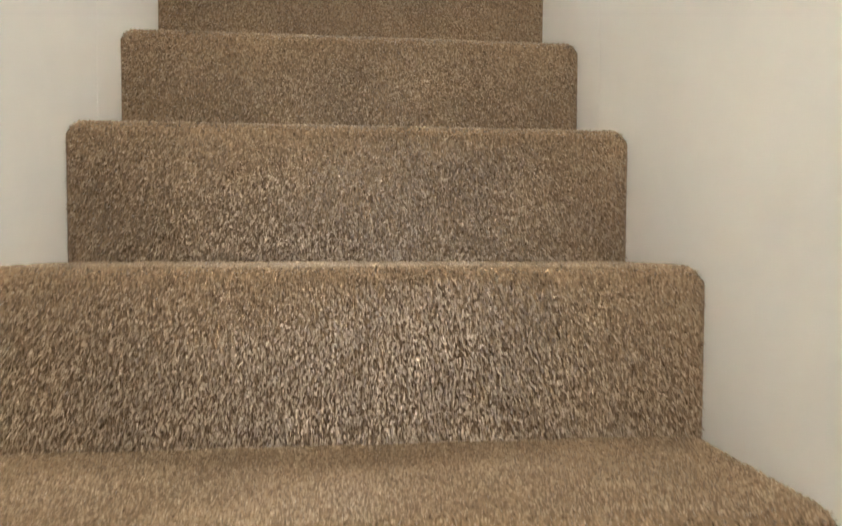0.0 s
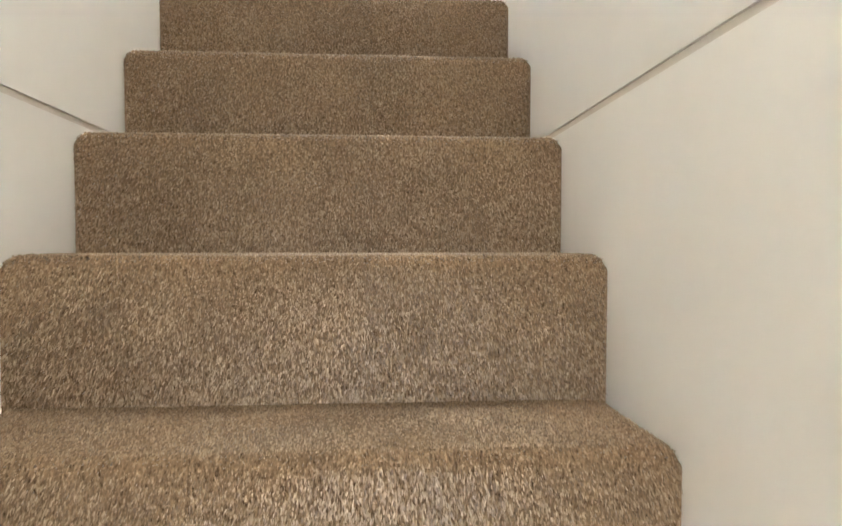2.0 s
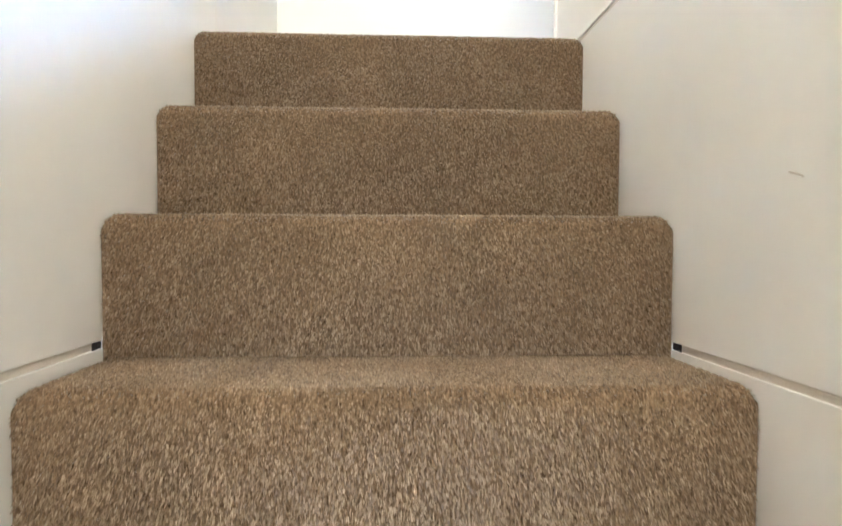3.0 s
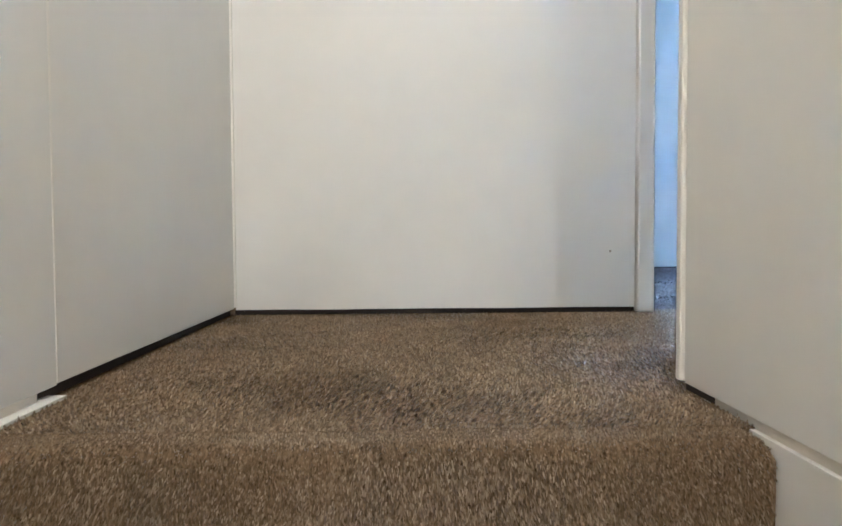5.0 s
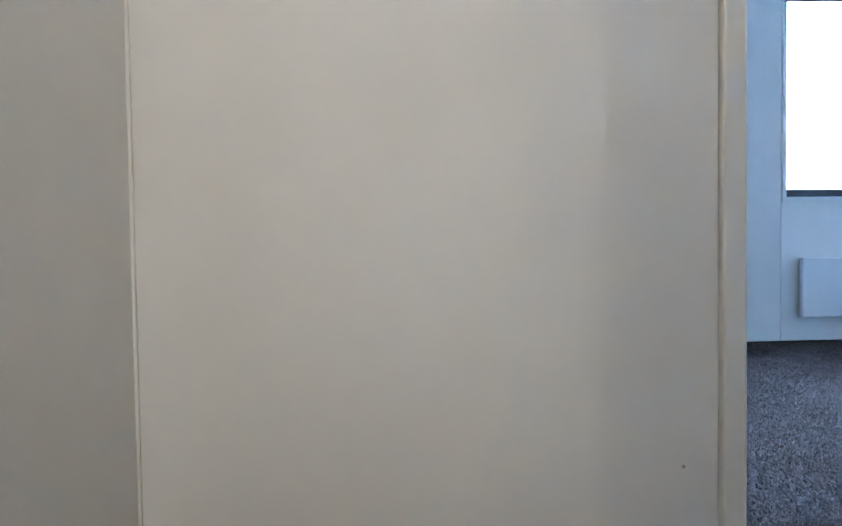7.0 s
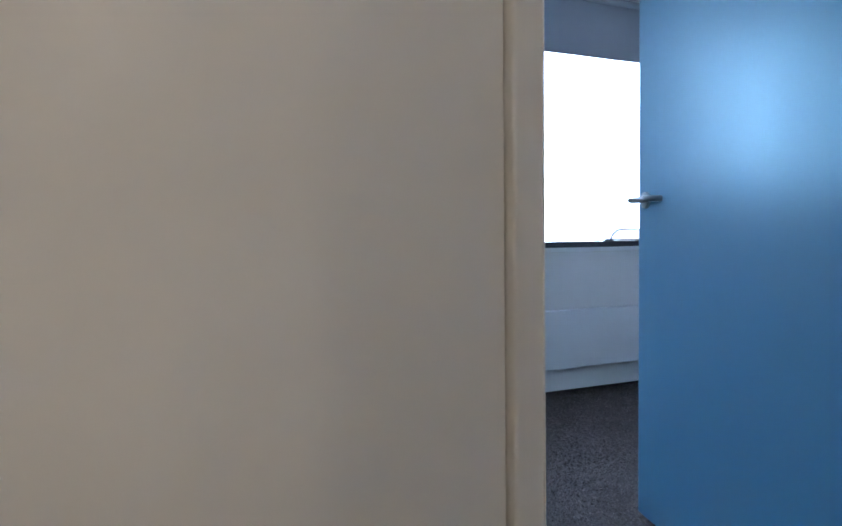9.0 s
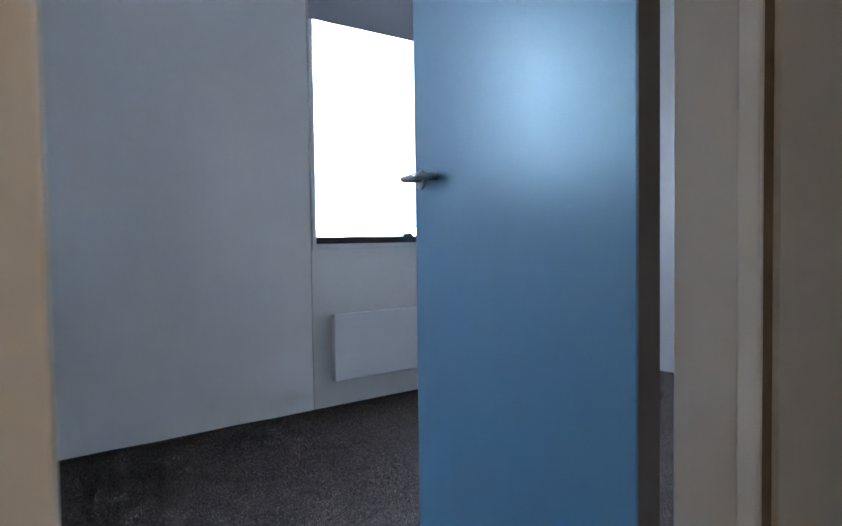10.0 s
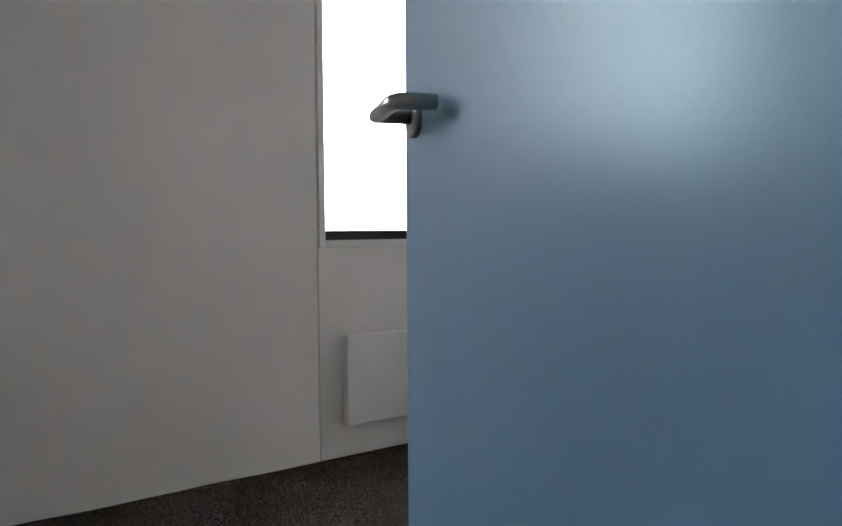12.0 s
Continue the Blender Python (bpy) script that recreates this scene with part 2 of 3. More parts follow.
def step_bm(k):
    """One carpeted step: riser, rounded nosing and tread, softly uneven."""
    y0, z1 = -k * GOING, -k * RISE
    z0, y1 = z1 - RISE - 0.01, y0 + (GOING + 0.05 if k else 0.06)
    r, n = 0.019, 6
    outline = [(y0 + 0.004, z0)]
    for i in range(1, 7):
        outline.append((y0 + 0.004 - 0.004 * i / 6, z0 + (RISE - r + 0.01) * i / 6))
    for i in range(1, n + 1):
        q = math.pi / 2 * i / n
        outline.append((y0 + r - r * math.cos(q), z1 - r + r * math.sin(q)))
    for i in range(1, 5):
        outline.append((y0 + r + (y1 - y0 - r) * i / 4, z1))
    r_side = 0.019
    xs = [HALF + 0.0006 - r_side * (1 - math.sin(math.pi / 2 * (1 - i / 5))) - (0 if i < 5 else 0.0) for i in range(5)]
    half = xs + [HALF - r_side - (HALF - r_side) * i / 14 for i in range(15)]
    lines = [-x for x in half] + half[-2::-1]
    bm = bmesh.new()
    grid = []
    for x in lines:
        edge = min(1.0, max(0.0, abs(x) - (HALF - r_side)) / r_side)
        sag = r_side * (1 - math.sqrt(max(0.0, 1 - edge * edge)))
        line = []
        for j, (y, z) in enumerate(outline):
            high = max(0.0, min(1.0, (z - (z1 - 0.022)) / 0.022))
            wob = noise.noise(Vector((x * 5, (y - y0) * 9, (z - z1) * 7)))
            line.append(bm.verts.new((x, y + wob * 0.0022 + sag * 0.3 * high, z - sag * high + wob * 0.0018 * high)))
        grid.append(line)
    for a, b in zip(grid, grid[1:]):
        for j in range(len(outline) - 1):
            bm.faces.new((a[j], b[j], b[j + 1], a[j + 1]))
    return bm


for k in range(STEPS):
    part("step", step_bm(k), CARPET, stair, smooth=True)


def blades(name, verts, nap, material):
    """Yarn ends, four corners each, shaded along the nap of the pile."""
    n = len(nap)
    faces = np.arange(4 * n).reshape(-1, 4)
    face_out = np.cross(verts[1::4] - verts[0::4], verts[2::4] - verts[1::4])
    turned = (face_out * nap).sum(1) < 0
    faces[turned] = faces[turned][:, ::-1]
    me = bpy.data.meshes.new(name)
    me.from_pydata(verts.tolist(), [], faces.tolist())
    me.materials.append(material)
    me.polygons.foreach_set("use_smooth", np.ones(n, dtype=bool))
    nap = nap / np.linalg.norm(nap, axis=1)[:, None]
    me.normals_split_custom_set_from_vertices(np.repeat(nap, 4, axis=0).tolist())
    return me


def pile_mesh(depth):
    """Twisted yarn ends standing on one step: riser, nosing and tread, down to that depth behind the nosing."""
    rng = np.random.default_rng(7)
    r, n = 0.019, 44000 if depth > 0.1 else 25000
    up = RISE - r
    arc = math.pi / 2 * r
    total = up + arc + depth - r
    d = rng.random(n) * total
    x = (rng.random(n) * 2 - 1) * (HALF - 0.0015)
    q = np.clip((d - up) / r, 0, math.pi / 2)
    y = r - r * np.cos(q) + np.clip(d - up - arc, 0, None)
    z = -RISE + np.clip(d, 0, up) + r * np.sin(q)
    edge = np.clip((np.abs(x) - (HALF - 0.019)) / 0.019, 0, 1)
    z = z - 0.019 * (1 - np.sqrt(1 - edge * edge)) * np.clip((z + 0.022) / 0.022, 0, 1)
    out = np.stack([np.zeros(n), -np.cos(q), np.sin(q)], 1)
    lean = np.stack([np.zeros(n), -np.sin(q), -np.cos(q)], 1)
    way = out * 0.75 + lean * ((0.55 + 0.5 * rng.random((n, 1))) * (1 - 1.7 * np.sin(q) ** 2)[:, None]) + (rng.random((n, 3)) - 0.5) * np.array([0.7, 0.95, 0.95])
    way /= np.linalg.norm(way, axis=1)[:, None]
    side = np.cross(way, out + (rng.random((n, 3)) - 0.5) * np.array([0.55, 1.0, 1.0]))
    side /= np.linalg.norm(side, axis=1)[:, None]
    base = np.stack([x, y, z], 1) - out * 0.0012
    long = (0.0042 + 0.003 * rng.random((n, 1))) * (1 - 0.4 * np.sin(q))[:, None]
    wide = 0.00055 + 0.0004 * rng.random((n, 1))
    a, b = base - side * wide, base + side * wide
    c, e = base + way * long + side * wide * 0.7, base + way * long - side * wide * 0.7
    verts = np.stack([a, b, c, e], 1).reshape(-1, 3)
    verts[:, 0] = np.clip(verts[:, 0], -HALF + 0.0004, HALF - 0.0004)
    nap = out + 0.4 * lean * (np.sin(q) ** 2 - np.cos(q) ** 2)[:, None] + (rng.random((n, 3)) - 0.5) * np.array([0.3, 0.4, 0.4])
    return blades("pile", verts, nap, YARN)


piles = {k: pile_mesh(0.05 if k == 0 else GOING) for k in (0, 1)}
for k in range(12):
    ob = new("pile", piles[min(k, 1)])
    ob.parent = stair
    ob.location = (0, -k * GOING, -k * RISE)
    tagged(ob, kind="stuff")

# ---- floors ----
ground = structure("ground", "open ground far below the upper window", "ground", (-900, 900, 6, 1800, -3.25, -3.0), GRASS)
structure("floor_hall", "brown carpet at the foot of the stairs", "floor", (-0.6, 0.6, Y_FOOT, -GOING * 13 + 0.02, FLOOR0 - 0.1, FLOOR0), CARPET)
landing_floor = structure("floor_landing", "speckled brown carpet on the landing", "floor", (-0.46, HALL_R, 0.055, 1.214, -0.09, -0.0015), CARPET_FLAT)
room_floor = structure("floor_room", "speckled brown carpet in the room, coloured darker and greyer for its bluish light", "floor", (ROOM_L - 0.05, ROOM_R + 0.05, 1.222, Y_WIN + 0.1, -0.09, -0.002), CARPET_ROOM)


def floor_pile(name, parent, material, x0, x1, y0, y1, z, n, long, wide, seed):
    """Yarn ends standing on a stretch of floor, brushed one way in broad swathes."""
    rng = np.random.default_rng(seed)
    x, y = x0 + rng.random(n) * (x1 - x0), y0 + rng.random(n) * (y1 - y0)
    brush = 0.9 * np.sin(x * 5.1 + 1.7 * np.sin(y * 4.3)) + 0.5 * np.sin(y * 9.0 + x * 3.0)
    way = np.stack([0.45 * brush, 0.55 + 0.4 * np.cos(brush * 2), np.full(n, 0.5)], 1) + (rng.random((n, 3)) - 0.5) * 0.9
    way /= np.linalg.norm(way, axis=1)[:, None]
    side = np.cross(way, np.array([0, 0, 1.0]) + (rng.random((n, 3)) - 0.5) * 1.4)
    side /= np.linalg.norm(side, axis=1)[:, None]
    base = np.stack([x, y, np.full(n, z - 0.001)], 1)
    high = long * (0.7 + 0.6 * rng.random((n, 1)))
    half = wide * (0.7 + 0.6 * rng.random((n, 1)))
    verts = np.stack([base - side * half, base + side * half, base + way * high + side * half * 0.7, base + way * high - side * half * 0.7], 1).reshape(-1, 3)
    verts[:, 0] = np.clip(verts[:, 0], x0, x1)
    verts[:, 1] = np.clip(verts[:, 1], y0, y1)
    nap = np.stack([-0.35 * brush, -0.45 - 0.3 * np.cos(brush * 2), np.ones(n)], 1) + (rng.random((n, 3)) - 0.5) * 0.9
    ob = new(name, blades(name, verts, nap, material))
    ob.parent = parent
    return tagged(ob, kind="stuff")


floor_pile("pile", landing_floor, YARN, XL, HALL_R, 0.055, 1.16, -0.0015, 180000, 0.0058, 0.0011, 3)
floor_pile("pile", landing_floor, YARN, 0.72, 1.58, 1.16, 1.214, -0.0015, 4500, 0.0058, 0.0011, 4)
floor_pile("pile", room_floor, YARN_ROOM, ROOM_L, ROOM_R, 1.28, Y_WIN - 0.002, -0.002, 340000, 0.0062, 0.0015, 5)
floor_pile("pile", room_floor, YARN_ROOM, 0.72, 1.58, 1.222, 1.28, -0.002, 4500, 0.0062, 0.0013, 6)

# ---- stair walls ----
T = 0.012  # thickness of the lining boards


def stair_wall(name, side, upper_face, y_end):
    low = side * HALF
    wall = structure(name, "cream painted board wall beside the stairs", "wall")

    def slab(a, b):
        return min(a, b), max(a, b)
    back = low + side * 0.042
    box("core", (*slab(back, low + side * 0.13), Y_FOOT, y_end if side > 0 else Y_BACK + 0.1, FLOOR0, HALL_H), RECESS, wall)
    face = slab(low, back)
    up = slab(upper_face, back)
    far = y_end - 0.01
    up_a, up_b = (0.006, 0.006) if side < 0 else (0.0, 0.0)  # the two boards of joints differ a little
    for y0, y1 in ((Y_FOOT, -1.5098), (-1.5090, far)):
        box("panel", (*face, y0, y1, FLOOR0, -0.610 + up_a), WALL, wall, 0.0006)
    for y0, y1 in ((Y_FOOT, -2.73), (-2.727, far)):
        box("panel", (*face, y0, y1, -0.599 + up_a, -0.003 + up_b), WALL, wall, 0.0006)
    for y0, y1 in ((Y_FOOT, -2.43), (-2.427, -0.99), (-0.987, far if side > 0 else 0.231)):
        box("panel", (*up, y0, y1, 0.010 + up_b, HALL_H), WALL, wall, 0.0006)
    for z0, z1, d in ((-0.612 + up_a, -0.597 + up_a, -0.003), (-0.005 + up_b, 0.012 + up_b, 0.0)):
        box("joint_strip", (*slab(low + side * (d + (0.017 if d == 0.0 and side < 0 else 0.006)), back), Y_FOOT, 0.19, z0, z1), RECESS, wall)
    # solid near-black block stands in for the dark notch in the joint
    box("notch_dark", (*slab(low + side * 0.001, back), -0.492, -0.466, -0.610 + up_a, -0.599 + up_a), GAP, wall)
    return wall


left = stair_wall("wall_stair_left", -1, XL, Y_CORNER)
box("panel", (XL - 0.029, XL, 0.235, Y_BACK - 0.006, 0.018, HALL_H), WALL, left, 0.0015)
box("joint_trim", (XL - T, XL + 0.001, 0.2305, 0.2355, 0.019, HALL_H), TRIM, left, 0.0008)
# dark strip colours in the shade below the boards
box("skirting_gap_shade", (XL - 0.028, XL - 0.012, 0.19, Y_BACK - 0.002, 0.0, 0.018), GAP, left)
box("corner_strip", (XL - 0.004, XL + 0.006, Y_BACK - 0.008, Y_BACK - 0.001, 0.022, HALL_H), TRIM, left, 0.001)
right = stair_wall("wall_stair_right", 1, XR, Y_CORNER)
box("corner_bead", (XR - 0.007, XR + 0.012, Y_CORNER - 0.009, Y_CORNER + 0.006, 0.012, HALL_H), TRIM, right, 0.003)
# shade under the wall's foot, painted as a dark strip
box("skirting_gap_shade", (XR + 0.004, XR + 0.02, 0.15, Y_CORNER - 0.006, 0.0, 0.012), GAP, right)

part("smudge", tube_bm([(HALF - 0.0002, -0.752, -0.379), (HALF - 0.0002, -0.768, -0.383), (HALF - 0.0002, -0.776, -0.386)], 0.0011, 8), SMUDGE, right)
structure("wall_hall_end", "plain cream wall behind the foot of the stairs", "wall", (-0.6, 0.6, Y_FOOT - 0.1, Y_FOOT, FLOOR0, HALL_H), WALL)
structure("wall_landing_south", "plain cream landing wall", "wall", (0.56, HALL_R + 0.1, 0.12, Y_CORNER, -0.05, HALL_H), WALL)
structure("wall_landing_east", "plain cream landing wall", "wall", (HALL_R, HALL_R + 0.1, Y_CORNER, Y_BACK, -0.05, HALL_H), WALL)
structure("ceiling_landing", "plain white ceiling above stairs and landing", "ceiling", (-0.6, HALL_R + 0.1, Y_FOOT - 0.1, Y_BACK + 0.05, HALL_H, HALL_H + 0.1), CEILING)

# ---- the landing's end wall with the doorway ----
back = structure("wall_landing_back", "smooth cream painted board wall at the landing's end", "wall")
# core in a darker brown, which shows in the grooves beside the architrave
box("core", (-0.56, 0.678, Y_BACK + 0.012, Y_ROOM - 0.012, 0.0, HALL_H), GROOVE, back)
box("core", (1.602, ROOM_R, Y_BACK + 0.012, Y_ROOM - 0.012, 0.0, HALL_H), GROOVE, back)
box("core", (0.678, 1.622, Y_BACK + 0.012, Y_ROOM - 0.012, DOOR_TOP + 0.04, HALL_H), GROOVE, back)
bowed("panel", XL + 0.003, 0.6705, Y_BACK, Y_BACK + 0.012, 0.014, HALL_H, WALL, back, ((0.0042, 0.46, -0.02), (0.0016, 0.23, 0.1)))
box("panel", (1.694, HALL_R, Y_BACK, Y_BACK + 0.012, 0.017, HALL_H), WALL, back, 0.0015)
box("panel", (0.667, 1.693, Y_BACK, Y_BACK + 0.012, DOOR_TOP + 0.05, HALL_H), WALL, back, 0.0015)
for x0, x1 in ((-0.5, 0.68), (1.622, ROOM_R)):
    box("panel", (x0, x1, Y_ROOM - 0.012, Y_ROOM, 0.012, ROOM_H + 0.06), WALL_ROOM, back, 0.0015)
box("panel", (0.682, 1.62, Y_ROOM - 0.012, Y_ROOM, DOOR_TOP + 0.05, ROOM_H + 0.06), WALL_ROOM, back, 0.0015)
# dark strip put in for the shade beneath the end wall's board
box("skirting_gap_shade", (XL, 0.67, Y_BACK + 0.004, Y_BACK + 0.011, 0.0, 0.014), GAP, back)
box("scuff", (0.5995, 0.6045, Y_BACK - 0.0006, Y_BACK + 0.001, 0.165, 0.171), SCUFF, back)
box("scuff", (-0.18, -0.172, Y_BACK - 0.0006, Y_BACK + 0.001, 0.056, 0.063), SCUFF, back)

casing = structure("door_casing", "cream painted door lining and architrave", "door frame")
for x0, x1 in ((0.673, DOOR_L), (DOOR_R, 1.599)):
    inner = DOOR_L if x0 < 1 else DOOR_R
    box("architrave", (x0, x1, Y_BACK - 0.018, Y_BACK + 0.014, 0.0, DOOR_TOP + 0.046), TRIM, casing, 0.005, segments=3)
    box("lining", (x0 + 0.006, x1 - 0.004, Y_BACK + 0.014, Y_ROOM, 0.0, DOOR_TOP + 0.03), TRIM, casing, 0.002)
    edge = (inner - 0.0055, inner - 0.0035) if x0 < 1 else (inner + 0.0035, inner + 0.0055)
    box("bead", (*edge, Y_BACK - 0.0205, Y_BACK - 0.016, 0.0, DOOR_TOP), TRIM, casing, 0.0008)
box("architrave", (DOOR_L + 0.001, DOOR_R - 0.001, Y_BACK - 0.018, Y_BACK + 0.014, DOOR_TOP, DOOR_TOP + 0.046), TRIM, casing, 0.005)
box("lining", (DOOR_L + 0.001, DOOR_R - 0.001, Y_BACK + 0.014, Y_ROOM, DOOR_TOP, DOOR_TOP + 0.03), TRIM, casing, 0.002)

# ---- the open door ----
HX, HY = 1.529, 1.300
TURN = 73.8
door = tagged(thing("door_1", "flush blue-grey painted door standing wide open into the room", "door", pose(HX, HY, 0, 0, 0, TURN)), kind="structure")
# along x from the hinge edge, face towards +y, thickness towards -y
part("leaf", box_bm(0.002, 0.8695, -0.044, 0.0, 0.008, 2.03, 0.0025, 2), DOOR_BLUE, door)
box("hinge_edge", (-0.001, 0.003, -0.0425, -0.0015, 0.010, 2.028), DOOR_EDGE, door)
handle = part("rose", disc_bm(0.026, 0.008), STEEL, door, "round steel handle rose", True)
handle.matrix_local = pose(0.818, 0.0, 1.017, -90, 0, 0)
bar = [(0.818, 0.006, 1.017), (0.817, 0.0500, 1.017), (0.737, 0.0530, 1.017), (0.728, 0.0520, 1.017), (0.721, 0.0485, 1.017), (0.7175, 0.0430, 1.017), (0.7165, 0.0360, 1.017), (0.7165, 0.0060, 1.017)]
lever = part("handle", tube_bm(bar, 0.0096, 20), STEEL, door, "brushed steel lever handle", True)
for z in (0.22, 1.268, 1.80):
    hinge = part("hinge", tube_bm([(-0.006, -0.0475, z), (-0.006, -0.0475, z + 0.1)], 0.0065, 14), HINGE_STEEL, door, "aged steel butt hinge", True)
    box("leaf_plate", (-0.0035, -0.0008, -0.041, -0.008, z, z + 0.1), HINGE_STEEL, hinge, 0.001)
    for i in range(1, 5):
        part("knuckle_line", tube_bm([(-0.006, -0.0475, z + 0.02 * i - 0.0007), (-0.006, -0.0475, z + 0.02 * i + 0.0007)], 0.0068, 14), GAP, hinge)
    plate = box("frame_plate", (DOOR_R - 0.0022, DOOR_R + 0.001, 1.232, 1.281, z, z + 0.1), HINGE_STEEL, casing, 0.001, "aged steel hinge plate")
    for i, (dz, dy) in enumerate(((0.014, 0.022), (0.038, 0.012), (0.062, 0.012), (0.086, 0.022))):
        s = part("screw", disc_bm(0.0042, 0.0012, 0.0003, 14), GAP, plate)
        s.matrix_world = pose(DOOR_R - 0.0022, 1.231 + dy, z + dz, 0, -90, 0)
        s = part("screw", disc_bm(0.0038, 0.0012, 0.0003, 14), GAP, hinge)
        s.matrix_local = pose(-0.0035, -0.014 - dy * 0.4, z + dz, 0, -90, 0)

# ---- the room ----
window_wall = structure("wall_window", "white painted board wall with window and outer door", "wall")
W2_L, W2_R = 0.45, 1.112
Y_OUT = Y_WIN + 0.13
box("core", (ROOM_L - 0.1, W2_L, Y_WIN + 0.012, Y_OUT, -0.05, 2.5), RECESS, window_wall)
box("core", (W2_R, WIN_L - 0.002, Y_WIN + 0.012, Y_OUT, -0.05, 2.5), RECESS, window_wall)
box("core", (WIN_L - 0.002, WIN_R + 0.002, Y_WIN + 0.012, Y_OUT, -0.05, SILL - 0.003), RECESS, window_wall)
box("core", (WIN_L - 0.002, WIN_R + 0.002, Y_WIN + 0.012, Y_OUT, HEAD, 2.5), RECESS, window_wall)
box("core", (W2_L, W2_R, Y_WIN + 0.012, Y_OUT, 2.1, 2.5), RECESS, window_wall)
box("core", (WIN_R + 0.002, ROOM_R + 0.1, Y_WIN + 0.012, Y_OUT, -0.05, 2.5), RECESS, window_wall)
bowed("panel", 1.166, 2.3135, Y_WIN, Y_WIN + 0.012, 0.006, ROOM_H + 0.02, WALL_ROOM, window_wall, ((0.0045, 0.62, 1.75), (0.0016, 0.27, 1.6)))
for b in ((2.3175, WIN_R + 0.05, 0.006, SILL - 0.028), (ROOM_L, W2_L - 0.05, 0.006, ROOM_H + 0.02),
          (WIN_R + 0.052, ROOM_R, 0.006, ROOM_H + 0.02), (2.3175, WIN_R + 0.05, HEAD + 0.024, ROOM_H + 0.02), (W2_L - 0.045, 1.163, 2.15, ROOM_H + 0.02)):
    box("panel", (b[0], b[1], Y_WIN, Y_WIN + 0.012, b[2], b[3]), WALL_ROOM, window_wall, 0.0012)
# painted shade line below the window wall's boards
box("skirting_gap_shade", (1.166, ROOM_R, Y_WIN + 0.001, Y_WIN + 0.011, -0.002, 0.006), GAP, window_wall)

window = structure("window_1", "wide window with black bottom rail, white trim and bright sky behind", "window")
box("trim", (2.322, WIN_L, Y_WIN - 0.004, Y_OUT - 0.01, SILL - 0.026, HEAD + 0.022), TRIM_WHITE, window, 0.002)
box("trim", (WIN_R, WIN_R + 0.025, Y_WIN - 0.004, Y_OUT - 0.01, SILL - 0.026, HEAD + 0.022), TRIM_WHITE, window, 0.002)
box("sill", (WIN_L + 0.001, WIN_R - 0.001, Y_WIN - 0.004, Y_OUT - 0.01, SILL - 0.026, SILL), TRIM_WHITE, window, 0.002)
box("trim", (WIN_L + 0.001, WIN_R - 0.001, Y_WIN - 0.004, Y_OUT - 0.01, HEAD, HEAD + 0.022), TRIM_WHITE, window, 0.002)
box("bottom_rail", (WIN_L, WIN_R, Y_WIN + 0.004, Y_WIN + 0.05, SILL, SILL + 0.036), BLACK, window, 0.003, "black window rail")
box("bottom_rail", (WIN_L, WIN_R, Y_WIN + 0.012, Y_WIN + 0.042, SILL + 0.0375, SILL + 0.044), BLACK, window, 0.001)
pane = box("pane", (WIN_L, WIN_R, Y_WIN + 0.022, Y_WIN + 0.026, SILL + 0.04, HEAD), GLASS, window, 0, "clear glass")
pane.visible_shadow = False
stay = part("stay", box_bm(2.905, 2.965, Y_WIN - 0.004, Y_WIN + 0.016, SILL + 0.036, SILL + 0.05, 0.003), BLACK, window, "black window latch")
part("latch_arm", tube_bm([(2.935, Y_WIN, SILL + 0.045), (2.955, Y_WIN - 0.004, SILL + 0.075), (2.985, Y_WIN - 0.008, SILL + 0.097), (3.065, Y_WIN - 0.014, SILL + 0.115)], 0.0045, 10), BLACK, stay, smooth=True)

blind = thing("roller_blind", "grey fabric roller blind drawn part way down the window", "blind")
box("fabric", (2.318, WIN_R + 0.035, Y_WIN - 0.016, Y_WIN - 0.0145, 1.945, ROOM_H - 0.03), BLIND, blind)
part("roller", tube_bm([(2.318, Y_WIN - 0.035, ROOM_H - 0.03), (WIN_R + 0.035, Y_WIN - 0.035, ROOM_H - 0.03)], 0.02, 20), BLIND, blind, smooth=True)
box("bottom_bar", (2.318, WIN_R + 0.035, Y_WIN - 0.018, Y_WIN - 0.0125, 1.94, 1.948), BLIND, blind, 0.001)

heater = thing("panel_heater", "flat white electric panel heater on the wall below the window", "heater")
box("body", (2.385, 3.34, Y_WIN - 0.096, Y_WIN - 0.06, 0.151, 0.486), HEATER, heater, 0.006, segments=3)
for x in (2.55, 3.15):
    box("bracket", (x, x + 0.04, Y_WIN - 0.0605, Y_WIN - 0.0005, 0.2, 0.44), HEATER, heater, 0.002)

outer = structure("door_2", "black framed outer door with glazed upper half", "door")
box("stile", (1.066, W2_R, Y_WIN + 0.03, Y_WIN + 0.075, 0.03, 2.1), BLACK, outer, 0.003)
box("stile", (W2_L, W2_L + 0.046, Y_WIN + 0.03, Y_WIN + 0.075, 0.03, 2.1), BLACK, outer, 0.003)
box("lower_panel", (W2_L + 0.046, 1.066, Y_WIN + 0.04, Y_WIN + 0.07, 0.03, 1.12), BLACK, outer)
box("rail", (W2_L + 0.046, 1.066, Y_WIN + 0.03, Y_WIN + 0.075, 1.12, 1.17), BLACK, outer, 0.003)
box("rail", (W2_L + 0.046, 1.066, Y_WIN + 0.03, Y_WIN + 0.075, 2.05, 2.1), BLACK, outer, 0.003)
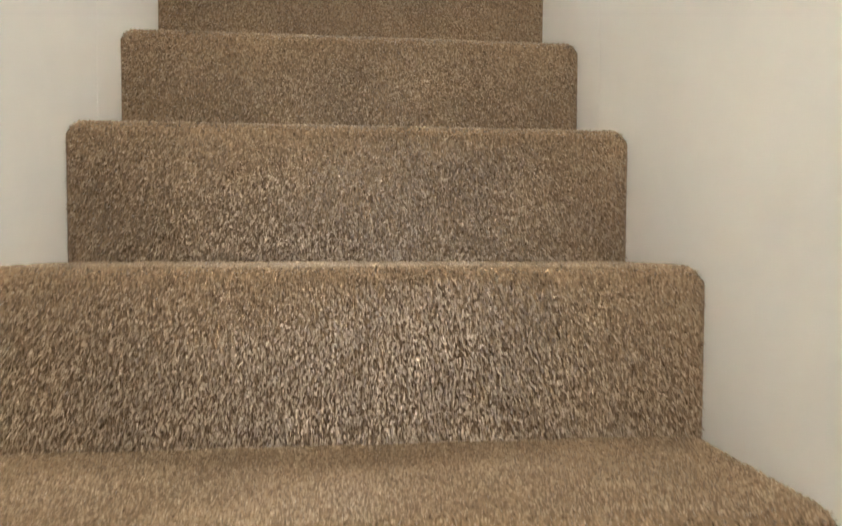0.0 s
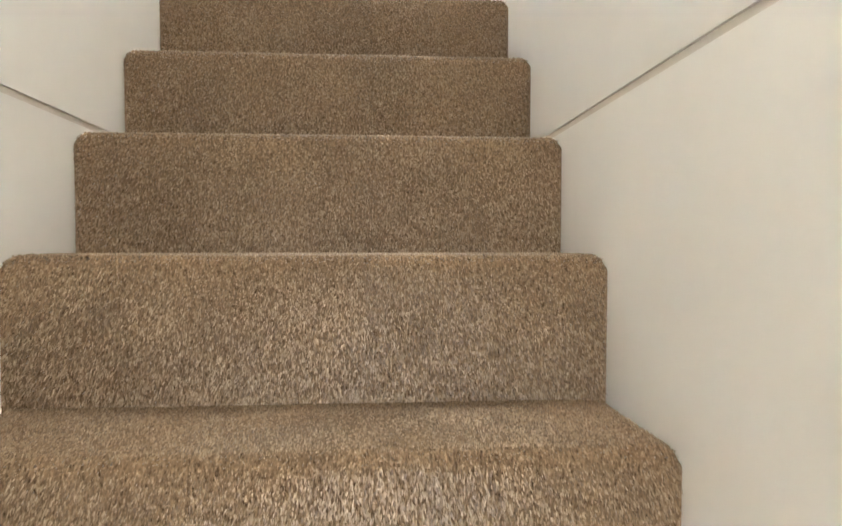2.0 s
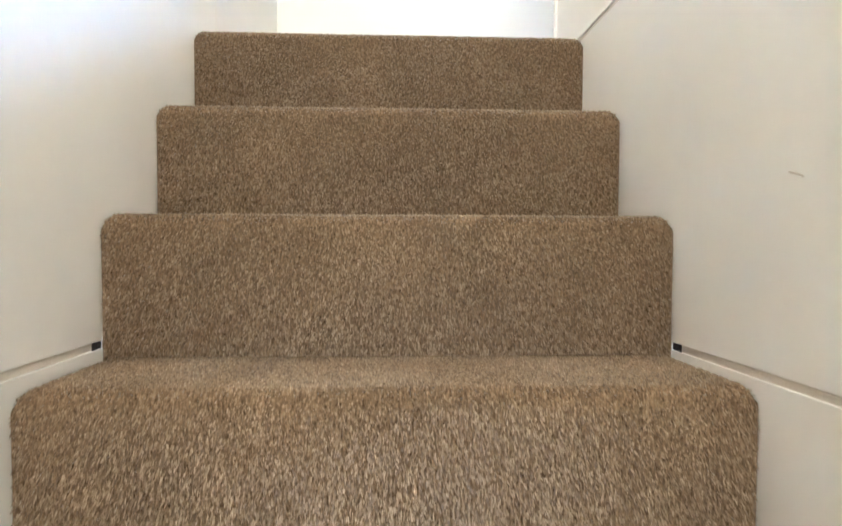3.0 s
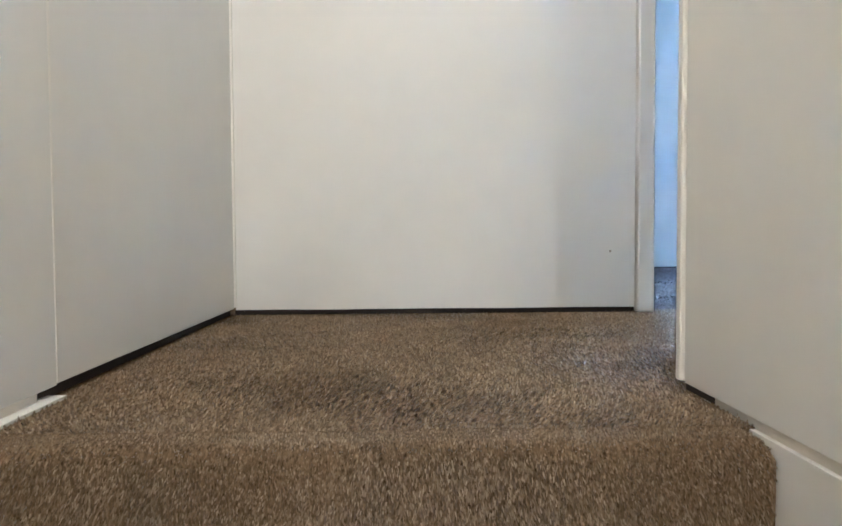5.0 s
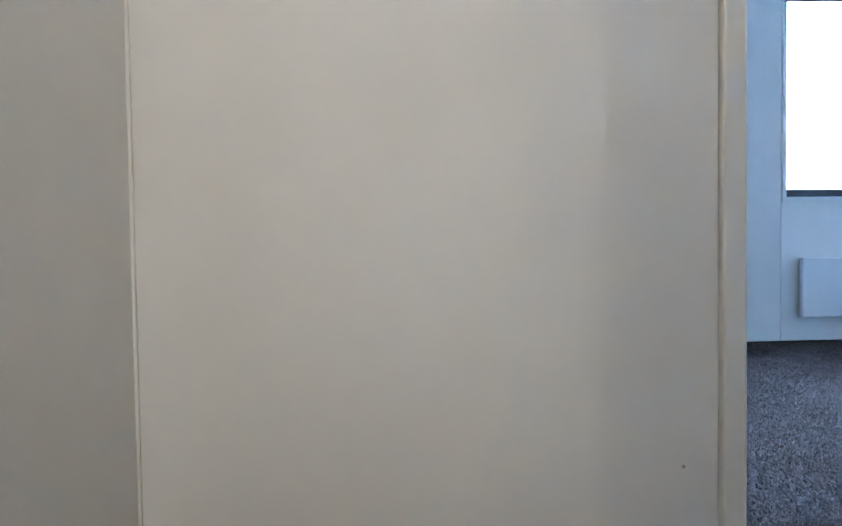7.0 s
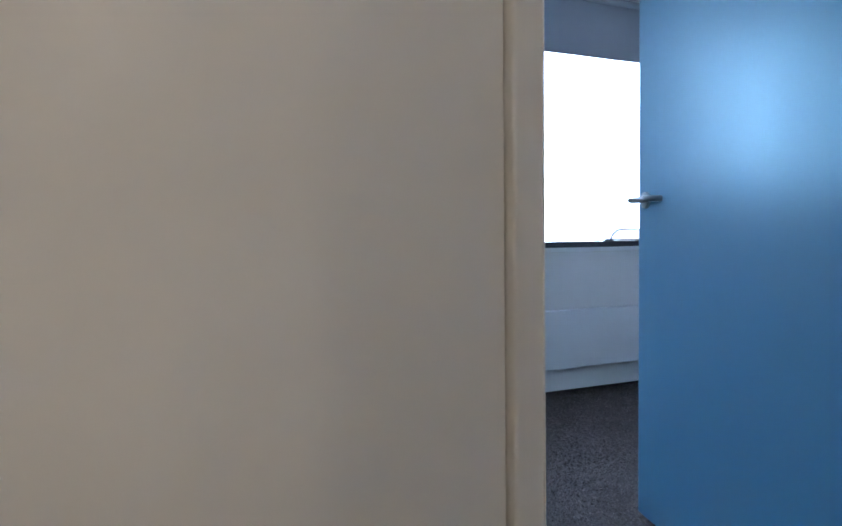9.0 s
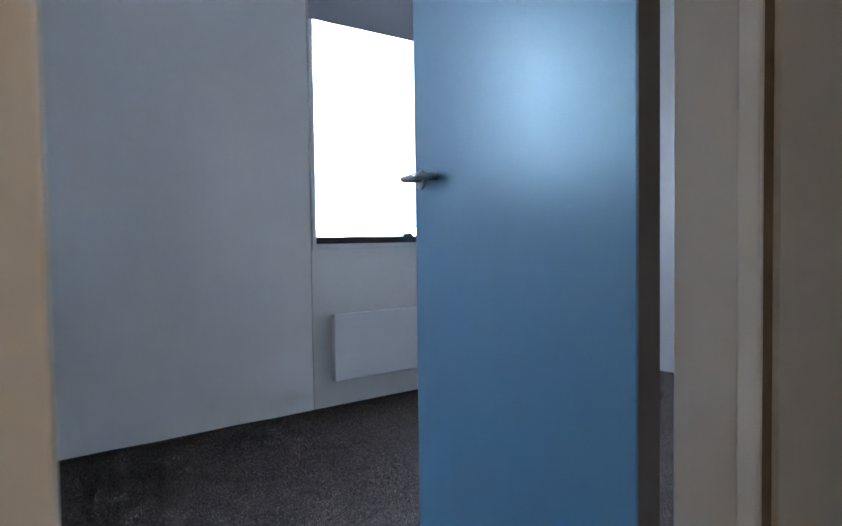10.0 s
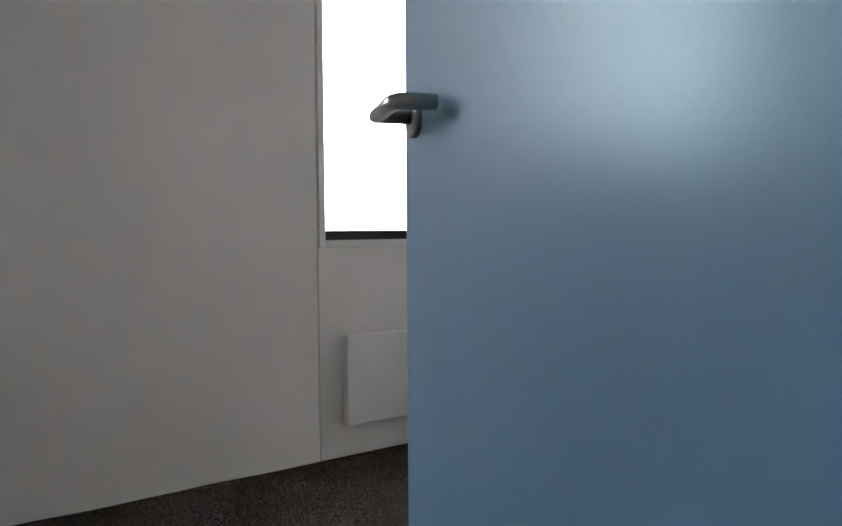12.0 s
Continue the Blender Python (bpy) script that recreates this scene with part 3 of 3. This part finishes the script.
box("threshold", (W2_L, W2_R, Y_WIN + 0.004, Y_OUT, -0.002, 0.03), TRIM_WHITE, outer, 0.003)
pane = box("pane", (W2_L + 0.046, 1.066, Y_WIN + 0.05, Y_WIN + 0.054, 1.17, 2.05), GLASS, outer, 0, "clear glass")
pane.visible_shadow = False
for x0, x1 in ((W2_R, 1.163), (W2_L - 0.048, W2_L)):
    box("trim", (x0, x1, Y_WIN - 0.014, Y_WIN + 0.0115, 0.0, 2.148), TRIM_WHITE, outer, 0.003)
box("trim", (W2_L + 0.001, W2_R - 0.001, Y_WIN - 0.014, Y_WIN + 0.0115, 2.1, 2.148), TRIM_WHITE, outer, 0.003)

chain = thing("blind_chain", "white bead chain loop hanging beside the outer door", "blind chain")
cb = bmesh.new()
for i in range(150):
    for dx in (0.0, 0.014):
        z = 0.69 + i * 0.0095
        bend = 0.007 * max(0.0, 1 - (z - 0.69) / 0.02)
        bmesh.ops.create_icosphere(cb, subdivisions=1, radius=0.0026, matrix=Matrix.Translation((1.096 + dx + (bend if dx == 0 else -bend), Y_WIN - 0.003, z)))
part("beads", cb, CHAIN, chain, smooth=True)
part("cord", tube_bm([(1.101, Y_WIN - 0.003, 0.69), (1.100, Y_WIN - 0.003, 0.54)], 0.001, 6), CHAIN, chain)
tag = thing("warning_label", "small white printed card with a red edge, hanging on the cord", "label")
box("card", (1.074, 1.112, Y_WIN - 0.004, Y_WIN - 0.003, 0.425, 0.542), PAPER, tag)
box("red_edge", (1.112, 1.115, Y_WIN - 0.0045, Y_WIN - 0.0025, 0.425, 0.542), LABEL_RED, tag)
for i in range(9):
    box("print_line", (1.078, 1.108 - 0.004 * (i % 3), Y_WIN - 0.0048, Y_WIN - 0.0041, 0.52 - i * 0.0098, 0.5235 - i * 0.0098), INK, tag)

structure("wall_room_west", "plain white room wall", "wall", (ROOM_L - 0.1, ROOM_L, Y_ROOM - 0.1, Y_WIN + 0.1, -0.05, 2.5), WALL_ROOM)
structure("wall_room_east", "plain white room wall", "wall", (ROOM_R, ROOM_R + 0.1, Y_ROOM - 0.1, Y_WIN + 0.1, 0.006, 2.5), WALL_ROOM)
structure("ceiling_room", "plain white room ceiling", "ceiling", (ROOM_L, ROOM_R, Y_ROOM - 0.02, Y_WIN + 0.01, ROOM_H, ROOM_H + 0.1), CEILING)

# ---- outside ----
SKY_GLOW = bpy.data.materials.new("bright_sky")
SKY_GLOW.use_nodes = True
sg = SKY_GLOW.node_tree
sg.nodes.remove(sg.nodes["Principled BSDF"])
em = node(sg, "ShaderNodeEmission", Color=(0.62, 0.805, 1.0, 1), Strength=50.0)
sg.links.new(em.outputs[0], sg.nodes["Material Output"].inputs[0])
structure("backdrop_sky", "bright pale sky beyond the window", "sky", (-220, 260, 150, 151, -3.0, 170), SKY_GLOW)
house = tagged(thing("far_building", "pale rendered low building far beyond the window", "building"), kind="structure")
box("wall", (53, 75, 61, 62.5, -3.0, 1.4), RENDER_PINK, house)
box("roof", (52.9, 75.1, 60.9, 62.6, 1.4, 1.5), ROOF, house)
for x in (55, 59, 63, 67, 71):
    box("window", (x, x + 1.4, 60.95, 61.02, -1.0, 0.3), ROOF, house)
